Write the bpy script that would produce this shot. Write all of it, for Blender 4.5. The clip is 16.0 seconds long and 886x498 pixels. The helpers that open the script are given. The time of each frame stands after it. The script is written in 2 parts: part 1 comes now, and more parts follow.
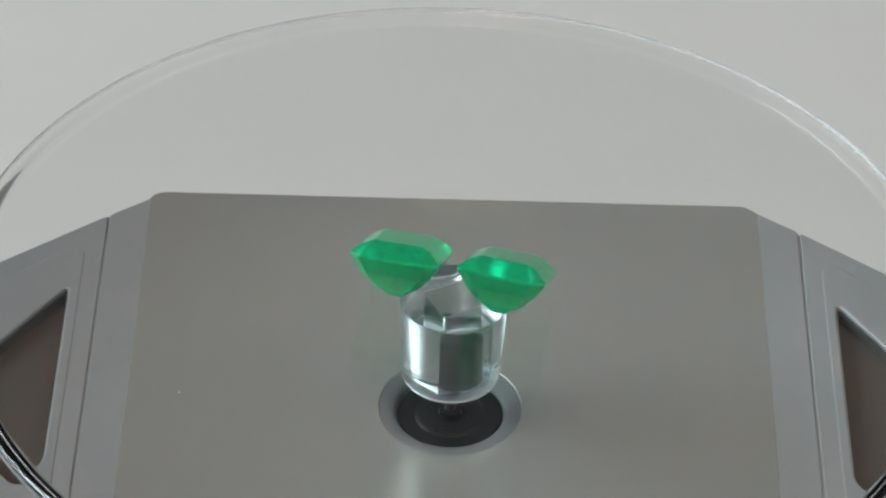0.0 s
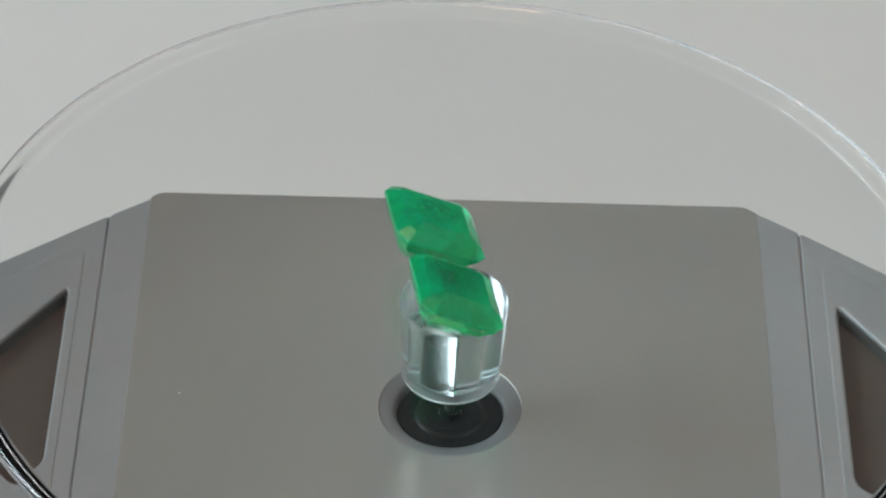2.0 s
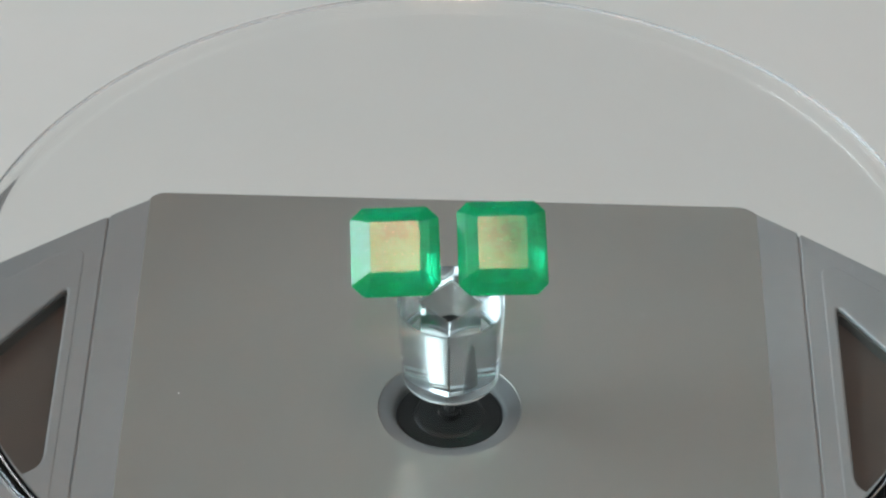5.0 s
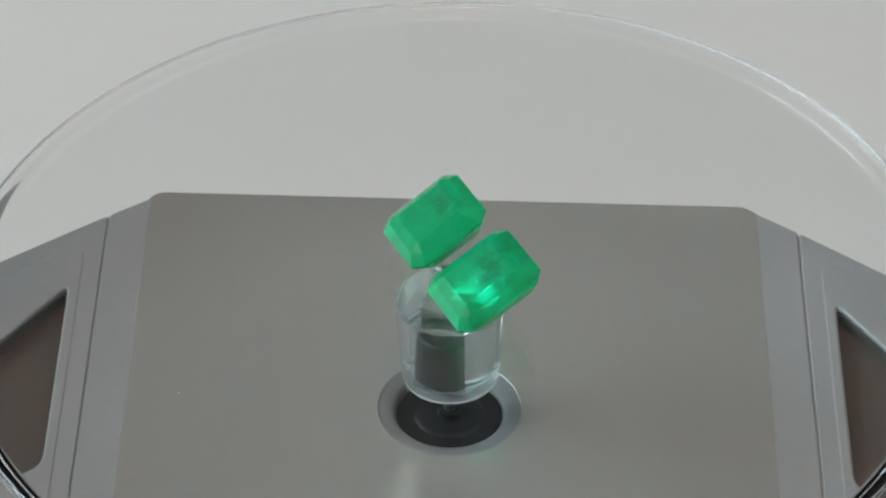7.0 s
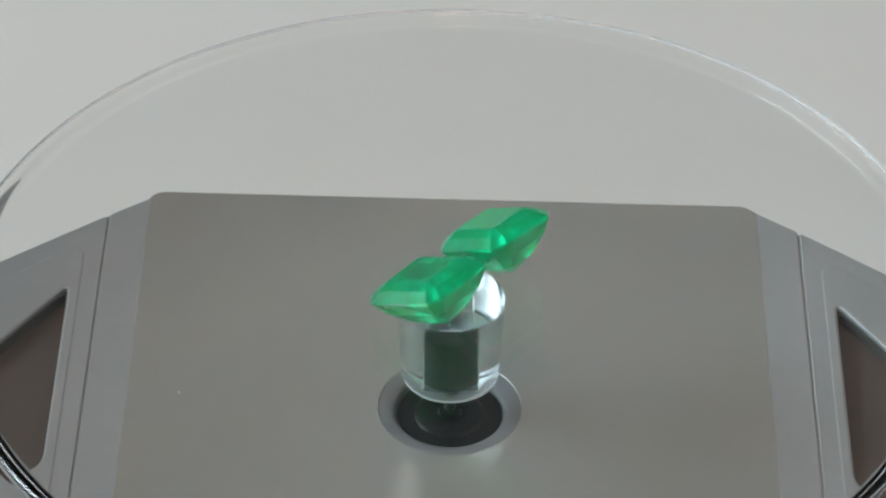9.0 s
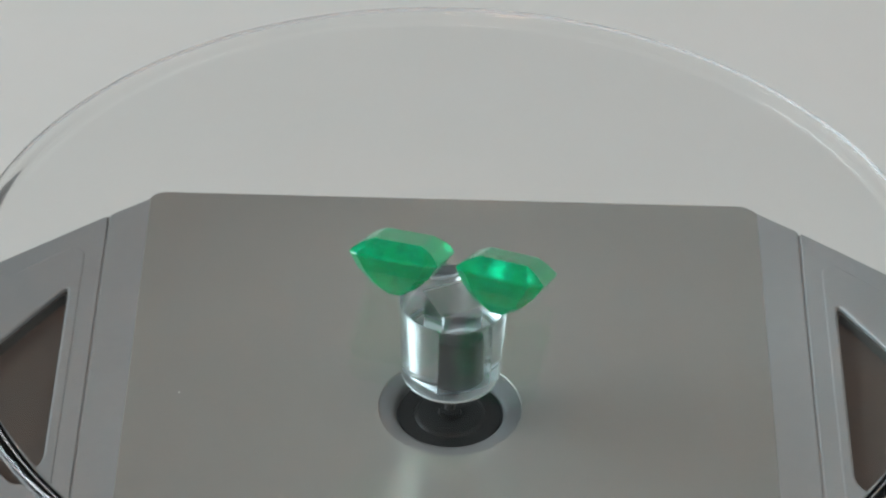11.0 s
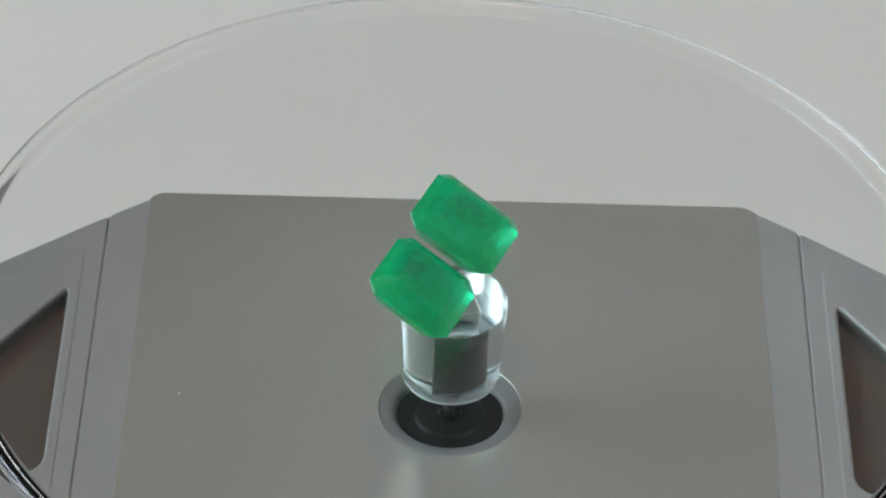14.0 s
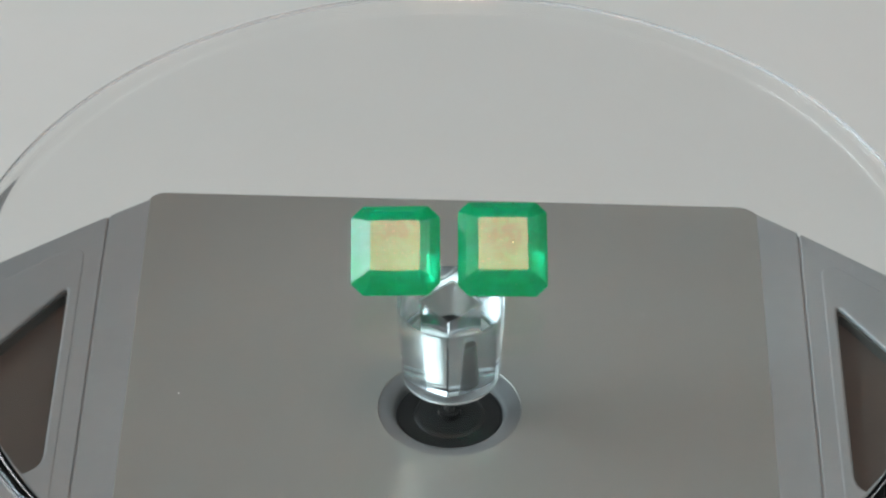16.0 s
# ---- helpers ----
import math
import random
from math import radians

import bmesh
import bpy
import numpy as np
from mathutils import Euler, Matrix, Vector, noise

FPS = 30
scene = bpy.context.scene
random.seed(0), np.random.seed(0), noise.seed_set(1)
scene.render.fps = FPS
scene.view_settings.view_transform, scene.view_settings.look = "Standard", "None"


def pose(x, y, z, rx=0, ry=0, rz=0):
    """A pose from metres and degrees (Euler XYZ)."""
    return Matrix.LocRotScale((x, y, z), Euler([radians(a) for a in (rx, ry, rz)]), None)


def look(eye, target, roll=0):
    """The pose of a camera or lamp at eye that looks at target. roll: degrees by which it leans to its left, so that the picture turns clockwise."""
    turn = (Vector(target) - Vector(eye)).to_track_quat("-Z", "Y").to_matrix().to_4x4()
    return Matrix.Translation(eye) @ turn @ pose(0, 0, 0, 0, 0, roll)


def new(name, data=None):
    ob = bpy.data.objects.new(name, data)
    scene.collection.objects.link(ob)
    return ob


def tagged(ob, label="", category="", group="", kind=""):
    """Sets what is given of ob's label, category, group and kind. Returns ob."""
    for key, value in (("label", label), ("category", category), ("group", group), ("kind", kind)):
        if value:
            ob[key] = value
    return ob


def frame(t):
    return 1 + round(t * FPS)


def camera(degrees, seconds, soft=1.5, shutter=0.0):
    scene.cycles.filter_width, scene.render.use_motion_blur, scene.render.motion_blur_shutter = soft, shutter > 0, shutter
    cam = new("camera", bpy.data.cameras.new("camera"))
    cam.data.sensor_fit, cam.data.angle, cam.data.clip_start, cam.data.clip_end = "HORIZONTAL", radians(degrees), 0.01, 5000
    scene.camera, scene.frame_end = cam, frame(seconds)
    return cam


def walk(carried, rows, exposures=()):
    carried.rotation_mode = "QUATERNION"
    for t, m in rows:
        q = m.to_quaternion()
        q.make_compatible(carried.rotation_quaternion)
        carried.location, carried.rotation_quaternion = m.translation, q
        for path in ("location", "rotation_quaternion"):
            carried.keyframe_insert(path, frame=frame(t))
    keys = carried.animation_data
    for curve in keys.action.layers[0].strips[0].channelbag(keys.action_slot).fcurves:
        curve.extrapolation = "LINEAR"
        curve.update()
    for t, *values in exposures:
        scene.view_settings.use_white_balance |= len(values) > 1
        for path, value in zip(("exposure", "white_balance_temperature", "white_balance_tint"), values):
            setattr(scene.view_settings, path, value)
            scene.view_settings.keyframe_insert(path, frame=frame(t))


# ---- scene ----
# A clear rotating display plate on a grey base, with two green stones on it.
# Lengths below are in millimetres and scaled by MM; Z0 is the height of the turning centre.
MM = 0.001
Z0 = 0.0285
TURN = 10.942      # seconds for one turn
FACING = 4.947     # the stones face the viewer
LEAN_X, LEAN_Y = 0.02398, -0.01046

cam = camera(14.186, 16.0, soft=2.3)
VIEW = pose(0.0, -0.24627, 0.21581 + Z0, 50.733, -0.822, 0.880)
walk(cam, [(0.0, VIEW), (16.0, VIEW)])

# ---- light ----
world = bpy.data.worlds.new("world")
scene.world = world
world.use_nodes = True
wn = world.node_tree
wn.nodes["Background"].inputs["Color"].default_value = (0.95, 0.98, 1.0, 1)
wn.nodes["Background"].inputs["Strength"].default_value = 0.6


def area_lamp(name, m, sx, sy, watts, colour):
    data = bpy.data.lights.new(name, "AREA")
    data.shape, data.size, data.size_y = "RECTANGLE", sx, sy
    data.energy, data.color = watts, colour
    ob = new(name, data)
    ob.matrix_world = m
    return ob


# two windows, one in each side wall: (x of the wall, y from, y to, z from, z to, watts, colour)
WINDOWS = ((-1.06, -0.22, 0.51, 0.365, 1.07, 12.9, (0.745, 0.93, 1.0)), (1.2, -0.65, 0.12, 1.02, 1.68, 2.8, (0.94, 0.95, 0.97)))
for wx, y0, y1, z0, z1, watts, colour in WINDOWS:
    at = Vector((wx + math.copysign(0.02, wx), (y0 + y1) / 2, (z0 + z1) / 2))
    area_lamp("window_light", look(at, at - Vector((wx, 0, 0))), y1 - y0, z1 - z0, watts, colour)
scene.view_settings.exposure = 0.19


# ---- materials ----
def material(name):
    m = bpy.data.materials.new(name)
    m.use_nodes = True
    nt = m.node_tree
    return m, nt, nt.nodes["Principled BSDF"]


def node(nt, kind, **values):
    n = nt.nodes.new(kind)
    for k, v in values.items():
        n.inputs[k].default_value = v
    return n


def grain(nt, scale, detail=3.0, stretch=None):
    co = nt.nodes.new("ShaderNodeTexCoord")
    nz = node(nt, "ShaderNodeTexNoise", Scale=scale, Detail=detail)
    if stretch:
        mp = node(nt, "ShaderNodeMapping", Scale=stretch)
        nt.links.new(co.outputs["Object"], mp.inputs["Vector"])
        nt.links.new(mp.outputs["Vector"], nz.inputs["Vector"])
    else:
        nt.links.new(co.outputs["Object"], nz.inputs["Vector"])
    return nz


def tint(nt, fac, a, b, lo=0.3, hi=0.7):
    r = nt.nodes.new("ShaderNodeValToRGB")
    r.color_ramp.elements[0].position, r.color_ramp.elements[1].position = lo, hi
    r.color_ramp.elements[0].color, r.color_ramp.elements[1].color = (*a, 1), (*b, 1)
    nt.links.new(fac, r.inputs["Fac"])
    return r.outputs["Color"]


def relief(nt, bs, fac, strength, distance):
    b = node(nt, "ShaderNodeBump", Strength=strength, Distance=distance)
    nt.links.new(fac, b.inputs["Height"])
    nt.links.new(b.outputs["Normal"], bs.inputs["Normal"])


def plain(name, a, b, rough, scale=300.0, bump=0.05, metal=0.0, stretch=None):
    m, nt, bs = material(name)
    n1 = grain(nt, scale, 4.0, stretch)
    n2 = grain(nt, scale * 0.08, 2.0)
    mix = node(nt, "ShaderNodeMix")
    mix.inputs["Factor"].default_value = 0.5
    nt.links.new(n1.outputs["Fac"], mix.inputs["A"])
    nt.links.new(n2.outputs["Fac"], mix.inputs["B"])
    nt.links.new(tint(nt, mix.outputs["Result"], a, b), bs.inputs["Base Color"])
    bs.inputs["Roughness"].default_value = rough
    bs.inputs["Metallic"].default_value = metal
    if bump:
        relief(nt, bs, n1.outputs["Fac"], bump, 0.0002)
    return m


M_TABLE = plain("white_table", (0.74, 0.745, 0.72), (0.78, 0.78, 0.76), 0.5, 60.0, 0.02)
M_WALL = plain("room_paint", (0.70, 0.705, 0.71), (0.74, 0.745, 0.75), 0.8, 8.0, 0.02)
# unseen north wall, darkened so that its reflection in the clear plate stays dim
M_NORTH_DIM = plain("north_wall_dimmed", (0.25, 0.255, 0.255), (0.28, 0.285, 0.285), 0.8, 8.0, 0.02)
# unseen ceiling, toned down to weaken its reflection in the stones
M_CEIL_DIM = plain("ceiling_dimmed", (0.42, 0.422, 0.42), (0.46, 0.462, 0.46), 0.8, 8.0, 0.02)
M_FLOOR = plain("room_floor", (0.3, 0.26, 0.21), (0.38, 0.33, 0.27), 0.5, 6.0, 0.02)
M_PLATE = plain("grey_plate", (0.432, 0.428, 0.398), (0.462, 0.457, 0.426), 0.26, 900.0, 0.01, 0.6)
M_BASE = plain("silver_grey_plastic", (0.255, 0.268, 0.274), (0.28, 0.294, 0.30), 0.5, 1200.0, 0.02, 0.2)
M_PANEL = plain("solar_cell", (0.07, 0.056, 0.047), (0.082, 0.066, 0.056), 0.5, 200.0, 0.0)
M_BLACK = plain("black_plastic", (0.004, 0.004, 0.004), (0.008, 0.008, 0.008), 0.3, 400.0, 0.02)
M_SEAT = plain("grey_seat_plastic", (0.125, 0.128, 0.13), (0.145, 0.148, 0.15), 0.75, 900.0, 0.01, 0.0)
M_BLACK.node_tree.nodes["Principled BSDF"].inputs["Specular IOR Level"].default_value = 0.3
M_SMUDGE = plain("grey_smudge", (0.17, 0.165, 0.155), (0.2, 0.195, 0.185), 0.9, 900.0, 0.0)
M_LINER = plain("dark_liner", (0.055, 0.054, 0.048), (0.065, 0.064, 0.057), 0.6, 400.0, 0.0)
M_SHAFT = plain("dark_shaft", (0.02, 0.02, 0.02), (0.04, 0.04, 0.04), 0.3, 400.0, 0.0)


def clear(name, colour, ior=1.49, rough=0.0):
    m, nt, bs = material(name)
    bs.inputs["Base Color"].default_value = (*colour, 1)
    bs.inputs["Transmission Weight"].default_value = 1.0
    bs.inputs["IOR"].default_value = ior
    bs.inputs["Roughness"].default_value = rough
    return m


def glow(name, colour, strength):
    m, nt, bs = material(name)
    bs.inputs["Base Color"].default_value = (0.8, 0.8, 0.8, 1)
    bs.inputs["Emission Color"].default_value = (*colour, 1)
    bs.inputs["Emission Strength"].default_value = strength
    return m


M_GLOW = glow("warm_diffuser", (1.0, 0.54, 0.34), 14.6)
M_ACRYLIC = clear("clear_acrylic", (0.985, 0.995, 0.99))


M_HUB = clear("moulded_clear_acrylic", (0.64, 0.71, 0.75))
M_HUB.node_tree.nodes["Principled BSDF"].inputs["Transmission Weight"].default_value = 0.998
M_HUB.node_tree.nodes["Principled BSDF"].inputs["Roughness"].default_value = 0.004
M_SOFT = clear("satin_acrylic_underside", (0.84, 0.91, 0.93), 1.49, 0.05)
M_UNDER = clear("frosted_acrylic_base", (0.90, 0.95, 0.96), 1.49, 0.45)
# pale lavender diffuse share paints the bright reflection along the rim
M_RIM_SHEEN = clear("acrylic_rim_painted_sheen", (0.95, 0.95, 0.99), 1.49, 0.08)
M_RIM_SHEEN.node_tree.nodes["Principled BSDF"].inputs["Transmission Weight"].default_value = 0.74
M_EDGE = clear("frosted_acrylic_edge", (0.93, 0.97, 0.98), 1.49, 0.25)
M_EDGE.node_tree.nodes["Principled BSDF"].inputs["Transmission Weight"].default_value = 0.6


def emerald(name, seed, veil):
    """Cloudy green stone: a clear green body with milky growth inside."""
    m, nt, bs = material(name)
    co = nt.nodes.new("ShaderNodeTexCoord")
    mp = node(nt, "ShaderNodeMapping", Location=(seed, seed * 2.0, 0.0))
    nt.links.new(co.outputs["Object"], mp.inputs["Vector"])
    nz = node(nt, "ShaderNodeTexNoise", Scale=380.0, Detail=5.0, Roughness=0.6)
    nt.links.new(mp.outputs["Vector"], nz.inputs["Vector"])
    body = tint(nt, nz.outputs["Fac"], (0.001, 0.74, 0.28), (0.003, 0.98, 0.46), 0.32, 0.66)
    wisp = node(nt, "ShaderNodeTexNoise", Scale=360.0, Detail=4.0, Roughness=0.6, Distortion=0.5)
    nt.links.new(mp.outputs["Vector"], wisp.inputs["Vector"])
    haze = tint(nt, wisp.outputs["Fac"], (0, 0, 0), (0.6, 0.6, 0.6), 0.54, 0.76)
    mix = nt.nodes.new("ShaderNodeMix")
    mix.data_type = "RGBA"
    nt.links.new(haze, mix.inputs["Factor"])
    nt.links.new(body, mix.inputs["A"])
    mix.inputs["B"].default_value = (0.012, 0.45, 0.235, 1)
    # a grey feather of inclusions under the upper part of the table
    fm = node(nt, "ShaderNodeMapping", Location=(-veil[0] / veil[3], -veil[1] / veil[4], -veil[2] / veil[4]),
              Scale=(1 / (veil[3] * MM), 1 / (veil[4] * MM), 1 / (veil[4] * MM)))
    nt.links.new(co.outputs["Object"], fm.inputs["Vector"])
    ball = nt.nodes.new("ShaderNodeTexGradient")
    ball.gradient_type = "SPHERICAL"
    nt.links.new(fm.outputs["Vector"], ball.inputs["Vector"])
    cloud = node(nt, "ShaderNodeTexNoise", Scale=900.0, Detail=7.0, Roughness=0.75, Distortion=0.8)
    nt.links.new(mp.outputs["Vector"], cloud.inputs["Vector"])
    both = nt.nodes.new("ShaderNodeMath")
    both.operation = "MULTIPLY"
    nt.links.new(ball.outputs["Fac"], both.inputs[0])
    nt.links.new(tint(nt, cloud.outputs["Fac"], (0, 0, 0), (1, 1, 1), 0.38, 0.62), both.inputs[1])
    amount = tint(nt, both.outputs["Value"], (0, 0, 0), (0.42, 0.42, 0.42), 0.1, 0.5)
    second = nt.nodes.new("ShaderNodeMix")
    second.data_type = "RGBA"
    nt.links.new(amount, second.inputs["Factor"])
    nt.links.new(mix.outputs["Result"], second.inputs["A"])
    second.inputs["B"].default_value = (0.03, 0.2, 0.135, 1)
    # pale pinpoints of dust and inclusions
    pin = node(nt, "ShaderNodeTexNoise", Scale=3200.0, Detail=1.0)
    nt.links.new(mp.outputs["Vector"], pin.inputs["Vector"])
    third = nt.nodes.new("ShaderNodeMix")
    third.data_type = "RGBA"
    nt.links.new(tint(nt, pin.outputs["Fac"], (0, 0, 0), (0.7, 0.7, 0.7), 0.70, 0.76), third.inputs["Factor"])
    nt.links.new(second.outputs["Result"], third.inputs["A"])
    third.inputs["B"].default_value = (0.2, 0.85, 0.5, 1)
    nt.links.new(third.outputs["Result"], bs.inputs["Base Color"])
    wavy = node(nt, "ShaderNodeTexNoise", Scale=520.0, Detail=4.0, Roughness=0.65)
    nt.links.new(mp.outputs["Vector"], wavy.inputs["Vector"])
    relief(nt, bs, wavy.outputs["Fac"], 0.22, 0.00006)
    bs.inputs["Roughness"].default_value = 0.2
    bs.inputs["IOR"].default_value = 1.5
    bs.inputs["Specular IOR Level"].default_value = 0.1
    bs.inputs["Coat Weight"].default_value = 0.28
    bs.inputs["Coat Roughness"].default_value = 0.04
    bs.inputs["Coat IOR"].default_value = 1.55
    bs.inputs["Transmission Weight"].default_value = 0.78
    bs.inputs["Subsurface Weight"].default_value = 0.6
    bs.inputs["Subsurface Radius"].default_value = (0.1, 1.0, 0.4)
    bs.inputs["Subsurface Scale"].default_value = 0.0025
    return m


M_EMERALD_A = emerald("cloudy_emerald", 0.0, (0.2, 1.7, 1.34, 3.2, 2.2))
M_EMERALD_B = emerald("cloudy_emerald_second", 0.013, (0.3, 1.0, 1.34, 3.0, 3.4))


# ---- mesh helpers ----
def link(name, bm, mat, parent=None, label="", smooth=0.0):
    me = bpy.data.meshes.new(name)
    bmesh.ops.recalc_face_normals(bm, faces=bm.faces[:])
    bm.to_mesh(me)
    bm.free()
    me.materials.append(mat)
    if smooth:
        for poly in me.polygons:
            poly.use_smooth = True
        me.set_sharp_from_angle(angle=radians(smooth))
    ob = new(name, me)
    ob.parent = parent
    if label:
        tagged(ob, label)
    return ob


def part(name, bm, mat, parent, label="", smooth=0.0):
    return link(name, bm, mat, parent, label, smooth)


def lathe(profile, n=96):
    """A closed body from (radius, height) pairs in millimetres, from the axis to the axis."""
    bm = bmesh.new()
    rings = []
    for r, z in profile:
        if r == 0:
            rings.append([bm.verts.new((0, 0, z * MM))])
        else:
            rings.append([bm.verts.new((r * MM * math.cos(2 * math.pi * i / n), r * MM * math.sin(2 * math.pi * i / n), z * MM)) for i in range(n)])
    for a, b in zip(rings, rings[1:]):
        for i in range(n):
            j = (i + 1) % n
            vs = [a[i % len(a)], a[j % len(a)], b[j % len(b)], b[i % len(b)]]
            vs = list(dict.fromkeys(vs))
            if len(vs) > 2:
                bm.faces.new(vs)
    return bm


def slab(outline, z0, z1, holes=(), bevel=0.0, segments=3):
    """A plate of an outline (x, y) in millimetres between two heights, with holes through it."""
    bm = bmesh.new()
    edges = []
    for loop in (outline, *holes):
        vs = [bm.verts.new((x * MM, y * MM, z1 * MM)) for x, y in loop]
        edges += [bm.edges.new((vs[i], vs[(i + 1) % len(vs)])) for i in range(len(vs))]
    bmesh.ops.triangle_fill(bm, use_beauty=True, use_dissolve=True, edges=edges)
    top = bm.faces[:]
    got = bmesh.ops.extrude_face_region(bm, geom=top)
    for v in got["geom"]:
        if isinstance(v, bmesh.types.BMVert):
            v.co.z = z0 * MM
    bmesh.ops.recalc_face_normals(bm, faces=bm.faces[:])
    if bevel:
        rim = [e for e in bm.edges if all(abs(v.co.z - z1 * MM) < 1e-7 for v in e.verts) and len(e.link_faces) == 2
               and abs(e.link_faces[0].normal.z - e.link_faces[1].normal.z) > 0.5]
        bmesh.ops.bevel(bm, geom=rim, offset=bevel * MM, segments=segments, profile=0.5, affect="EDGES")
    return bm


def rounded(points, r, n=5):
    """Round the corners of an outline."""
    out = []
    for i, p in enumerate(points):
        a, p, b = Vector(points[i - 1]), Vector(p), Vector(points[(i + 1) % len(points)])
        s, e = p + (a - p).normalized() * r, p + (b - p).normalized() * r
        for k in range(n + 1):
            t = k / n
            q = s * (1 - t) ** 2 + p * 2 * t * (1 - t) + e * t * t
            out.append((q.x, q.y))
    return out


def box(x0, x1, y0, y1, z0, z1):
    """A block in metres."""
    bm = bmesh.new()
    bmesh.ops.create_cube(bm, size=1.0)
    for v in bm.verts:
        v.co = Vector(((x0 + x1) / 2 + v.co.x * (x1 - x0), (y0 + y1) / 2 + v.co.y * (y1 - y0), (z0 + z1) / 2 + v.co.z * (z1 - z0)))
    return bm


# ---- the room and the table ----
def join(boxes):
    bm = bmesh.new()
    for b in boxes:
        one = box(*b)
        me = bpy.data.meshes.new("piece")
        one.to_mesh(me)
        one.free()
        bm.from_mesh(me)
        bpy.data.meshes.remove(me)
    return bm


def room():
    """Plain room round the table, with a window on either side and a round ceiling lamp."""
    g = link("floor", box(-1.16, 1.3, -1.8, 1.8, -0.80, -0.75), M_FLOOR)
    tagged(g, "plain brown floor under the white table", "floor", kind="structure")
    c = link("ceiling", box(-1.16, 1.3, -1.8, 1.8, 1.9, 1.95), M_CEIL_DIM)
    tagged(c, "plain unseen ceiling, toned down to dim its reflection", "ceiling", kind="structure")
    # both out of view; the north one has a darkened colour to dim reflections
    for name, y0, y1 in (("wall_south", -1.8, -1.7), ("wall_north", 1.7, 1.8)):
        w = link(name, box(-1.06, 1.2, y0, y1, -0.75, 1.9), M_NORTH_DIM if y0 > 0 else M_WALL)
        tagged(w, "plain unseen wall of the room", "wall", kind="structure")
    for (wx, y0, y1, z0, z1, watts, colour), name in zip(WINDOWS, ("wall_west", "wall_east")):
        xa, xb = sorted((wx, wx + math.copysign(0.1, wx)))
        w = link(name, join([(xa, xb, -1.8, y0, -0.75, 1.9), (xa, xb, y1, 1.8, -0.75, 1.9), (xa, xb, y0, y1, -0.75, z0), (xa, xb, y0, y1, z1, 1.9)]), M_WALL)
        tagged(w, "plain painted wall with a window opening", "wall", kind="structure")


def ceiling_lamp():
    thing = new("ceiling_lamp")
    tagged(thing, "round warm ceiling lamp mirrored in the stones", "ceiling lamp")
    thing.location = (-0.045, -0.185, 1.9)
    part("rim", lathe([(0, 0), (177, 0), (177, -40), (167, -44), (165, -30), (0, -30)], 64), M_WALL, thing, smooth=30)
    part("diffuser", lathe([(0, -32), (164, -32), (160, -40), (118, -48), (0, -52)], 64), M_GLOW, thing, "glowing warm diffuser", smooth=40)


def table():
    thing = new("table")
    tagged(thing, "smooth white table under the grey turntable base", "table")
    part("tabletop", slab(rounded([(-750, -500), (750, -500), (750, 600), (-750, 600)], 20), -25, 0, bevel=2), M_TABLE, thing)
    for x, y in ((-0.69, -0.44), (0.69, -0.44), (-0.69, 0.54), (0.69, 0.54)):
        part("leg", box(x - 0.025, x + 0.025, y - 0.025, y + 0.025, -0.75, -0.025), M_TABLE, thing)


# ---- the turntable base ----
TOP = 22.95        # height of the plate above the table


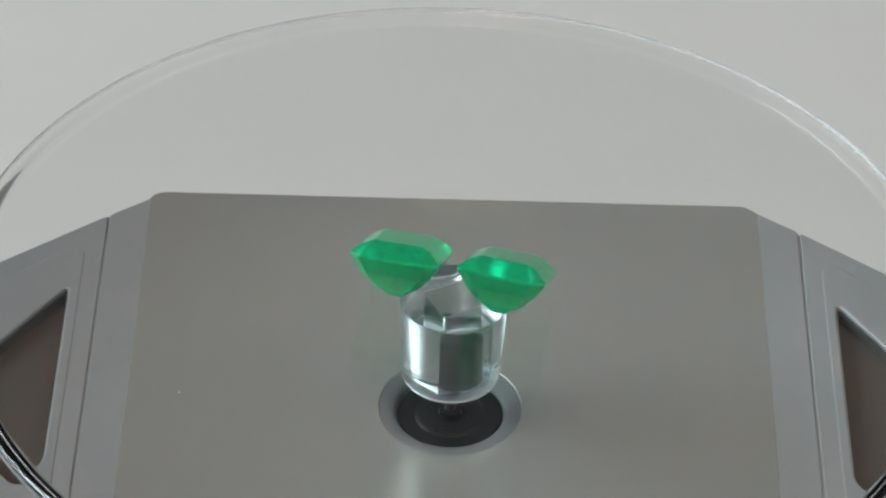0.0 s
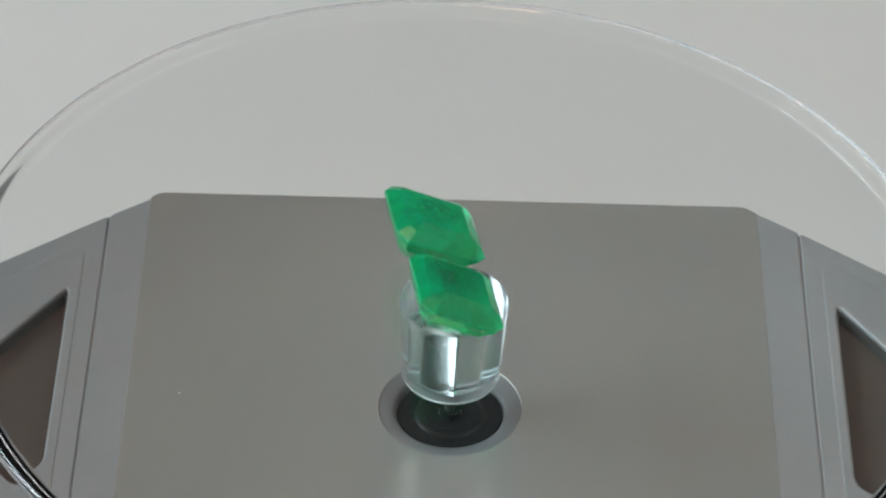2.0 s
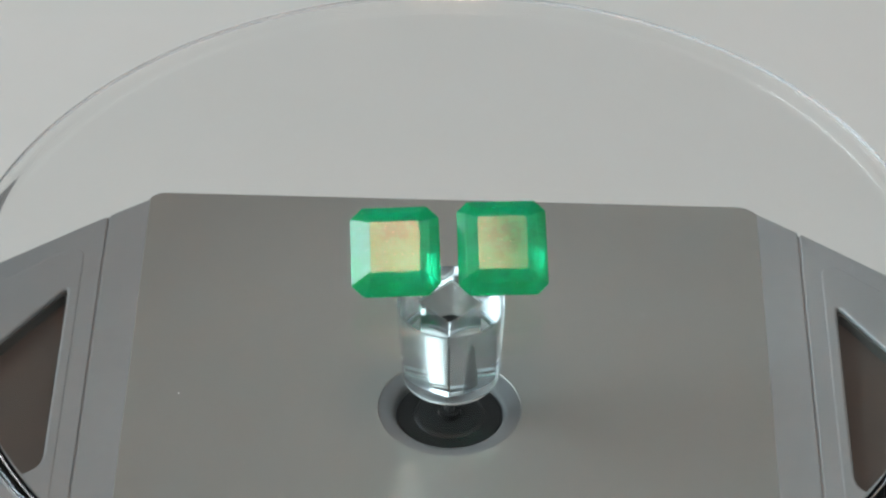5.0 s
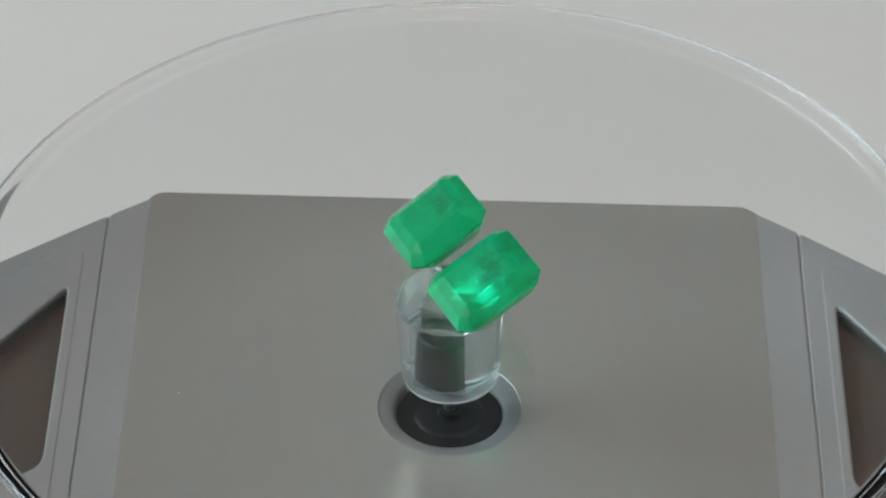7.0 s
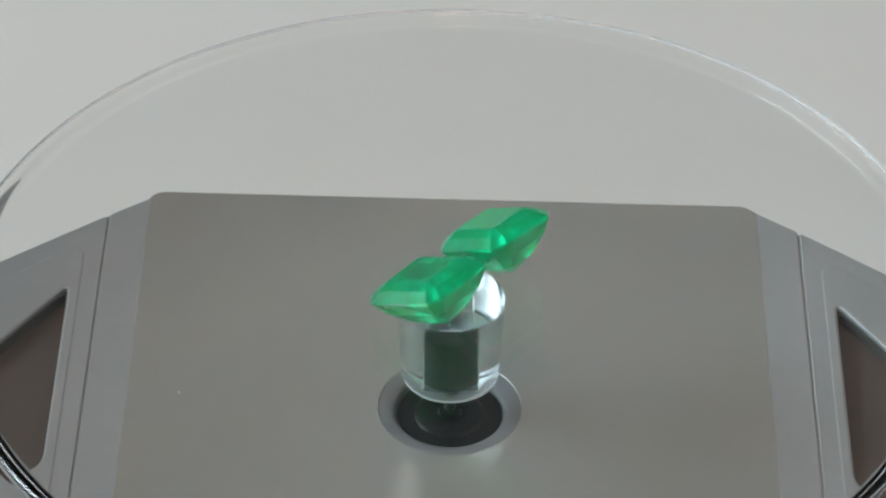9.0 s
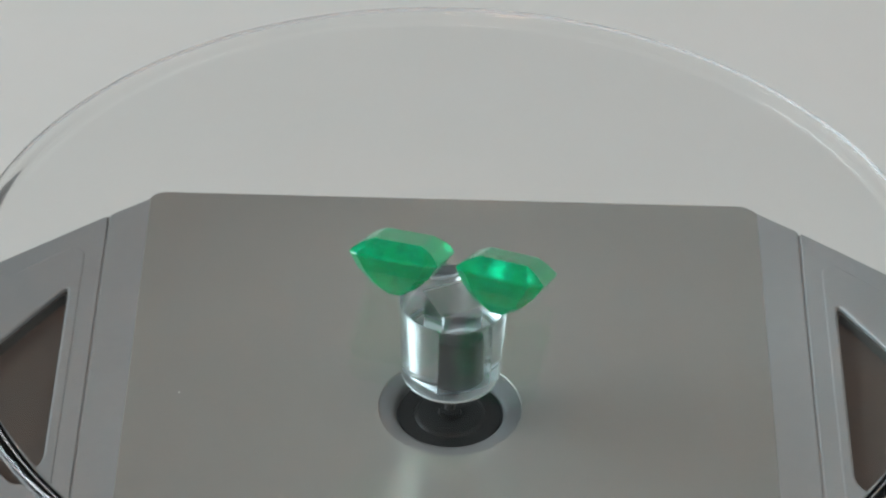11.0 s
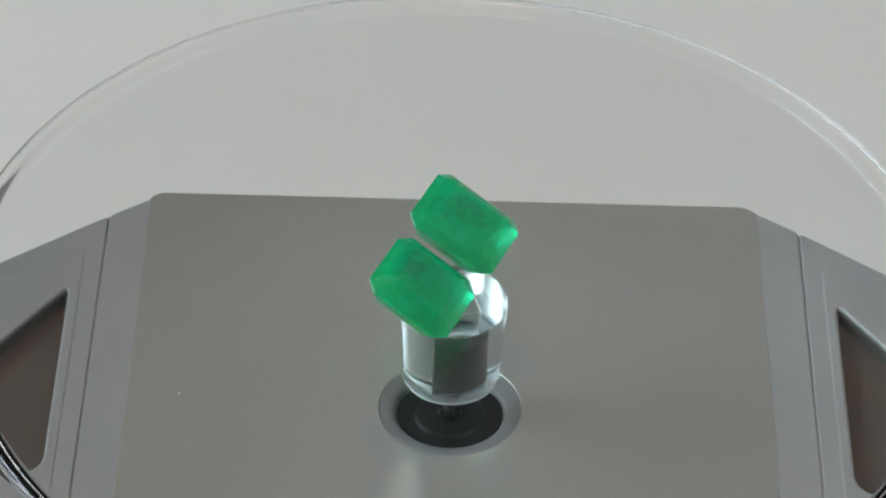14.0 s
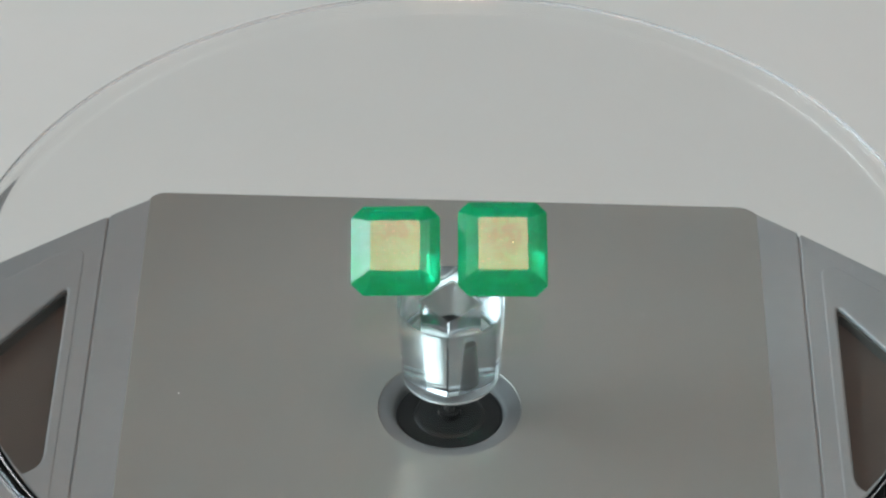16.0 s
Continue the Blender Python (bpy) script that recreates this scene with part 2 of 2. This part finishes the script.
def turntable_base():
    thing = new("turntable_base")
    tagged(thing, "silver-grey plastic turntable base with dark solar panels", "turntable base")
    dish = [(6.6 * math.cos(a * math.pi / 36), 6.6 * math.sin(a * math.pi / 36)) for a in range(72)]
    wins = []
    for side, dy in ((-1, 0.2), (1, -0.3)):
        def flip(pts):
            out = [(x * side, y + dy) for x, y in pts]
            return out if side == 1 else list(reversed(out))
        win = rounded(flip([(36.9, 16.2), (45.6, 3.2), (45.6, -3.4), (39.3, -11.0), (36.9, -9.2)]), 1.3)
        wins.append(win)
        wing = rounded(flip([(34.05, -34.5), (34.05, 26.95), (47.2, 16.9), (47.2, -24.0)]), 0.5)
        side_wing = part("wing", slab(wing, TOP - 0.15, TOP, holes=(win,), bevel=0.13, segments=4), M_BASE, thing, "silver-grey plastic wing round a solar panel")
        lip_out = rounded(flip([(35.7, -14.5), (35.7, 21.2), (37.0, 22.2), (47.0, 13.6), (47.0, -14.5)]), 0.6)
        part("window_frame", slab(lip_out, TOP - 0.4, TOP + 0.07, holes=(win,), bevel=0.3, segments=6), M_BASE, side_wing)
        band = rounded(flip([(29.5, -37.0), (29.5, 30.2), (33.87, 27.05), (33.87, -34.5)]), 0.25)
        part("band", slab(band, TOP - 0.15, TOP - 0.01, bevel=0.12, segments=4), M_BASE, thing)
        liner = rounded(flip([(37.05, 15.6), (45.45, 3.1), (45.45, -3.4), (39.3, -10.8), (37.05, -9.1)]), 1.2)
        part("window_liner", slab(win, TOP - 1.5, TOP - 0.42, holes=(liner,)), M_LINER, side_wing, "dark strip lining the recess round a solar cell")
        part("solar_panel", slab(win, TOP - 2.3, TOP - 1.5), M_PANEL, side_wing, "dark brown solar cell in its window")
    mid = rounded([(-30.15, 30.3), (-29.1, 31.05), (28.7, 30.6), (30.05, 29.6), (30.05, -37.2), (-30.15, -37.2)], 0.5)
    part("top_plate", slab(mid, TOP - 0.15, TOP + 0.015, holes=(dish,), bevel=0.12, segments=4), M_PLATE, thing, "satin grey flat centre plate")
    out = [(-29.1, 30.9), (28.7, 30.45), (47.1, 16.5), (47.1, -24.0), (29.0, -37.5), (-29.0, -37.5), (-47.1, -24.0), (-47.1, 17.0)]
    hole = [(7.0 * math.cos(a * math.pi / 36), 7.0 * math.sin(a * math.pi / 36)) for a in range(72)]
    part("body", slab(rounded(out, 1.2), 0, TOP - 0.16, holes=(hole, *wins), bevel=0.1, segments=1), M_BASE, thing)
    # the dished seat round the spindle
    seat = lathe([(0, 1.0), (6.9, 1.0), (6.9, TOP - 0.35), (6.59, TOP - 0.3), (6.59, TOP - 0.09), (6.4, TOP - 0.11), (6.0, TOP - 0.17), (5.5, TOP - 0.27), (5.15, TOP - 0.45), (5.02, TOP - 0.7), (4.95, TOP - 1.4), (0, TOP - 1.4)])
    part("seat", seat, M_SEAT, thing, smooth=50)
    cap = lathe([(0, TOP - 1.4), (4.9, TOP - 1.4), (4.9, TOP - 0.95), (4.8, TOP - 0.85), (3.3, TOP - 0.92), (3.1, TOP - 0.76), (2.85, TOP - 0.7), (2.6, TOP - 0.72), (1.1, TOP - 0.76), (1.0, TOP - 0.2), (0, TOP - 0.2)])
    part("spindle_cap", cap, M_BLACK, thing, "glossy black spindle cap", smooth=35)
    part("shaft", lathe([(0, TOP - 0.5), (0.5, TOP - 0.5), (0.5, TOP + 4.45), (0, TOP + 4.45)], 24), M_SHAFT, thing, smooth=35)
    return thing


# ---- what turns ----
PLATE_TOP = 9.9
PLATE_LOW = 7.4


def rotor(t):
    a = -2 * math.pi / TURN * (t - FACING)
    return Matrix.Translation((0, 0, Z0)) @ Matrix.Rotation(a, 4, "Z") @ Matrix.Rotation(LEAN_X, 4, "X") @ Matrix.Rotation(LEAN_Y, 4, "Y")


def display_plate():
    """Clear round plate moulded in one with a hub that has a square socket."""
    n = 240
    thing = new("display_plate")
    tagged(thing, "clear acrylic round turntable plate on a clear hub", "turntable plate")
    r, edge_low = 45.2, PLATE_TOP - 1.4
    rim = [(r - 2.2, PLATE_LOW), (r - 1.7, PLATE_LOW + 0.15), (r - 1.2, PLATE_LOW + 0.6), (r - 0.85, edge_low - 0.1)]
    rim += [(r - 0.7 + 0.7 * math.cos(k * math.pi / 16), edge_low + 0.7 + 0.7 * math.sin(k * math.pi / 16)) for k in range(-8, 9)]
    plate = lathe([(0, PLATE_LOW)] + rim + [(0, PLATE_TOP)], n)
    p = part("plate", plate, M_ACRYLIC, thing, smooth=30)
    for poly in p.data.polygons:
        if abs(poly.normal.z) > 0.9999:
            poly.use_smooth = False
        # outer rim faces get the colour with the painted sheen
        elif poly.center.xy.length > (r - 0.3) * MM and poly.normal.z < 0.35:
            poly.material_index = 1
    p.data.materials.append(M_RIM_SHEEN)
    p.visible_shadow = False
    # hub: tapered round outside, square socket inside
    low, top, floor_z, half = -1.5, PLATE_LOW - 0.02, -0.95, 2.75
    prof = [(4.0, low), (4.2, low + 0.03), (4.4, low + 0.15), (4.46, low + 0.3), (4.40, low + 0.40), (4.52, low + 0.5), (4.56, low + 0.62), (4.95, top - 0.14), (4.86, top)]
    bm = bmesh.new()
    m = 96
    rings = [[bm.verts.new((r * MM * math.cos(2 * math.pi * i / m), r * MM * math.sin(2 * math.pi * i / m), z * MM)) for i in range(m)] for r, z in prof]
    for a, b in zip(rings, rings[1:]):
        for i in range(m):
            bm.faces.new((a[i], a[(i + 1) % m], b[(i + 1) % m], b[i]))
    bm.faces.new(list(reversed(rings[0])))

    def square(z):
        out = []
        for k in range(4):
            for dx in (-0.02, 0.02):
                ang = k * math.pi / 2 + dx
                out.append(bm.verts.new((half * MM * math.cos(ang), half * MM * math.sin(ang), z * MM)))
        return out

    sq_top, sq_low = square(top), square(floor_z)
    for i in range(8):
        bm.faces.new((sq_top[i], sq_low[i], sq_low[(i + 1) % 8], sq_top[(i + 1) % 8]))
    bm.faces.new(sq_low)
    step = m // 4
    for k in range(4):
        a, b = sq_top[2 * k + 1], sq_top[(2 * k + 2) % 8]
        ring = [rings[-1][(k * step + i) % m] for i in range(step + 1)]
        bm.faces.new([a] + ring + [b])
        bm.faces.new([sq_top[2 * k], rings[-1][k * step], sq_top[2 * k + 1]])
    bmesh.ops.recalc_face_normals(bm, faces=bm.faces[:])
    lips = [e for e in bm.edges if all(abs(v.co.z - top * MM) < 1e-7 and v.co.length_squared < (4 * MM) ** 2 + (top * MM) ** 2 for v in e.verts)
            and len(e.link_faces) == 2 and abs(e.link_faces[0].normal.z - e.link_faces[1].normal.z) > 0.5]
    got = bmesh.ops.bevel(bm, geom=lips, offset=0.11 * MM, segments=1, affect="EDGES")
    for f in got["faces"]:
        f.material_index = 1
    for f in bm.faces:
        z = f.calc_center_median().z / MM
        r = f.calc_center_median().xy.length / MM
        if z < low + 0.01:
            f.material_index = 3
        elif r < 2.76 and abs(f.normal.z) < 0.1:
            f.material_index = 2
        if r > 4.3 and (low + 0.02 < z < low + 0.25 or low + 0.32 < z < low + 0.48) and abs(f.normal.z) < 0.95:
            f.material_index = 1
    h = part("hub", bm, M_HUB, thing, "clear tapered hub with a square socket", smooth=25)
    h.data.materials.append(M_EDGE)
    h.data.materials.append(M_SOFT)
    h.data.materials.append(M_UNDER)
    h.visible_shadow = False
    peg = lathe([(0, floor_z + 0.05), (1.85, floor_z + 0.05), (1.85, 4.1), (1.7, 4.25), (0, 4.3)], 48)
    part("drive_peg", peg, M_BLACK, h, "black round peg in the clear hub", smooth=35)
    return thing


def cut_stone(name, mat, a, b, ch, label, deep=3.8, step=(0.765, 0.78)):
    """Step-cut octagon: table, two crown steps, girdle and three pavilion steps down to a keel."""
    crown = 1.34
    tiers = [(crown, 0.55, 0.56, 0.12), (crown * 0.635, 0.79, 0.80, 0.60), (0.12, 1.0, 1.0, 1.0), (-0.12, 1.0, 1.0, 1.0),
             (-deep * 0.40, 0.80, 0.80, 0.8), (-deep * 0.75, 0.50, 0.52, 0.5), (-deep, 0.16, 0.24, 0.1)]
    bm = bmesh.new()
    rings = []
    for z, fx, fy, fc in tiers:
        x, y, c = a * fx, b * fy, ch * fc
        v = w = x
        d = c
        if z == crown * 0.635:
            v, w, d = a * step[0], a * step[1], c * 1.15
        pts = [(-v + c, y), (w - d, y), (w, y - d), (w, -y + d), (w - d, -y), (-v + c, -y), (-v, -y + c), (-v, y - c)]
        rings.append([bm.verts.new((u * MM, t * MM, z * MM)) for u, t in pts])
    for p, q in zip(rings, rings[1:]):
        for i in range(8):
            bm.faces.new((p[i], p[(i + 1) % 8], q[(i + 1) % 8], q[i]))
    bm.faces.new(rings[0])
    bm.faces.new(list(reversed(rings[-1])))
    bmesh.ops.recalc_face_normals(bm, faces=bm.faces[:])
    bmesh.ops.bevel(bm, geom=bm.edges[:], offset=0.05 * MM, segments=2, affect="EDGES")
    stone = link(name, bm, mat)
    tagged(stone, label, "gemstone", group="pair of green stones")
    return stone


def seated(stone, x, y, tip, yaw, roll):
    """The pose of a stone on the plate, leaning on its lower facets."""
    m = Matrix.Rotation(yaw, 4, "Z") @ Matrix.Rotation(tip, 4, "X") @ Matrix.Rotation(roll, 4, "Z")
    low = min((m @ v.co).z for v in stone.data.vertices)
    return Matrix.Translation((x * MM, y * MM, PLATE_TOP * MM - low + 0.00001)) @ m


room()
ceiling_lamp()
table()
base = turntable_base()
plate_thing = display_plate()
stone_a = cut_stone("emerald", M_EMERALD_A, 4.008, 4.289, 1.11, "cloudy green step-cut emerald leaning on the clear plate")
stone_b = cut_stone("emerald", M_EMERALD_B, 4.025, 4.558, 0.99, "cloudy green step-cut emerald, slightly longer, on the clear plate", deep=3.83, step=(0.815, 0.79))
SEAT_A = seated(stone_a, -5.04, 0.58, 0.4827, 0.0154, 0.0605)
SEAT_B = seated(stone_b, 4.53, 1.51, 0.4583, 0.1073, -0.0205)


def dust_speck(x, y, size, mat, label, flat=0.35):
    bm = bmesh.new()
    bmesh.ops.create_icosphere(bm, subdivisions=1, radius=size * MM)
    for v in bm.verts:
        v.co += Vector((random.uniform(-0.3, 0.3), random.uniform(-0.3, 0.3), 0)) * size * MM
        v.co.z *= flat
    ob = link("dust_speck", bm, mat)
    ob.location = (x * MM, y * MM, (TOP + size * flat * 0.7) * MM)
    tagged(ob, label, "dust", group="dust on the base")


dust_speck(-25.2, 1.1, 0.09, M_TABLE, "tiny white dust speck on the grey plate")
dust_speck(18.3, 13.7, 0.32, M_SMUDGE, "tiny dark smudge of dust on the grey plate", 0.08)


def motions():
    times = [i * 0.2 for i in range(81)]
    walk(plate_thing, [(t, rotor(t)) for t in times])
    walk(stone_a, [(t, rotor(t) @ SEAT_A) for t in times])
    walk(stone_b, [(t, rotor(t) @ SEAT_B) for t in times])


motions()
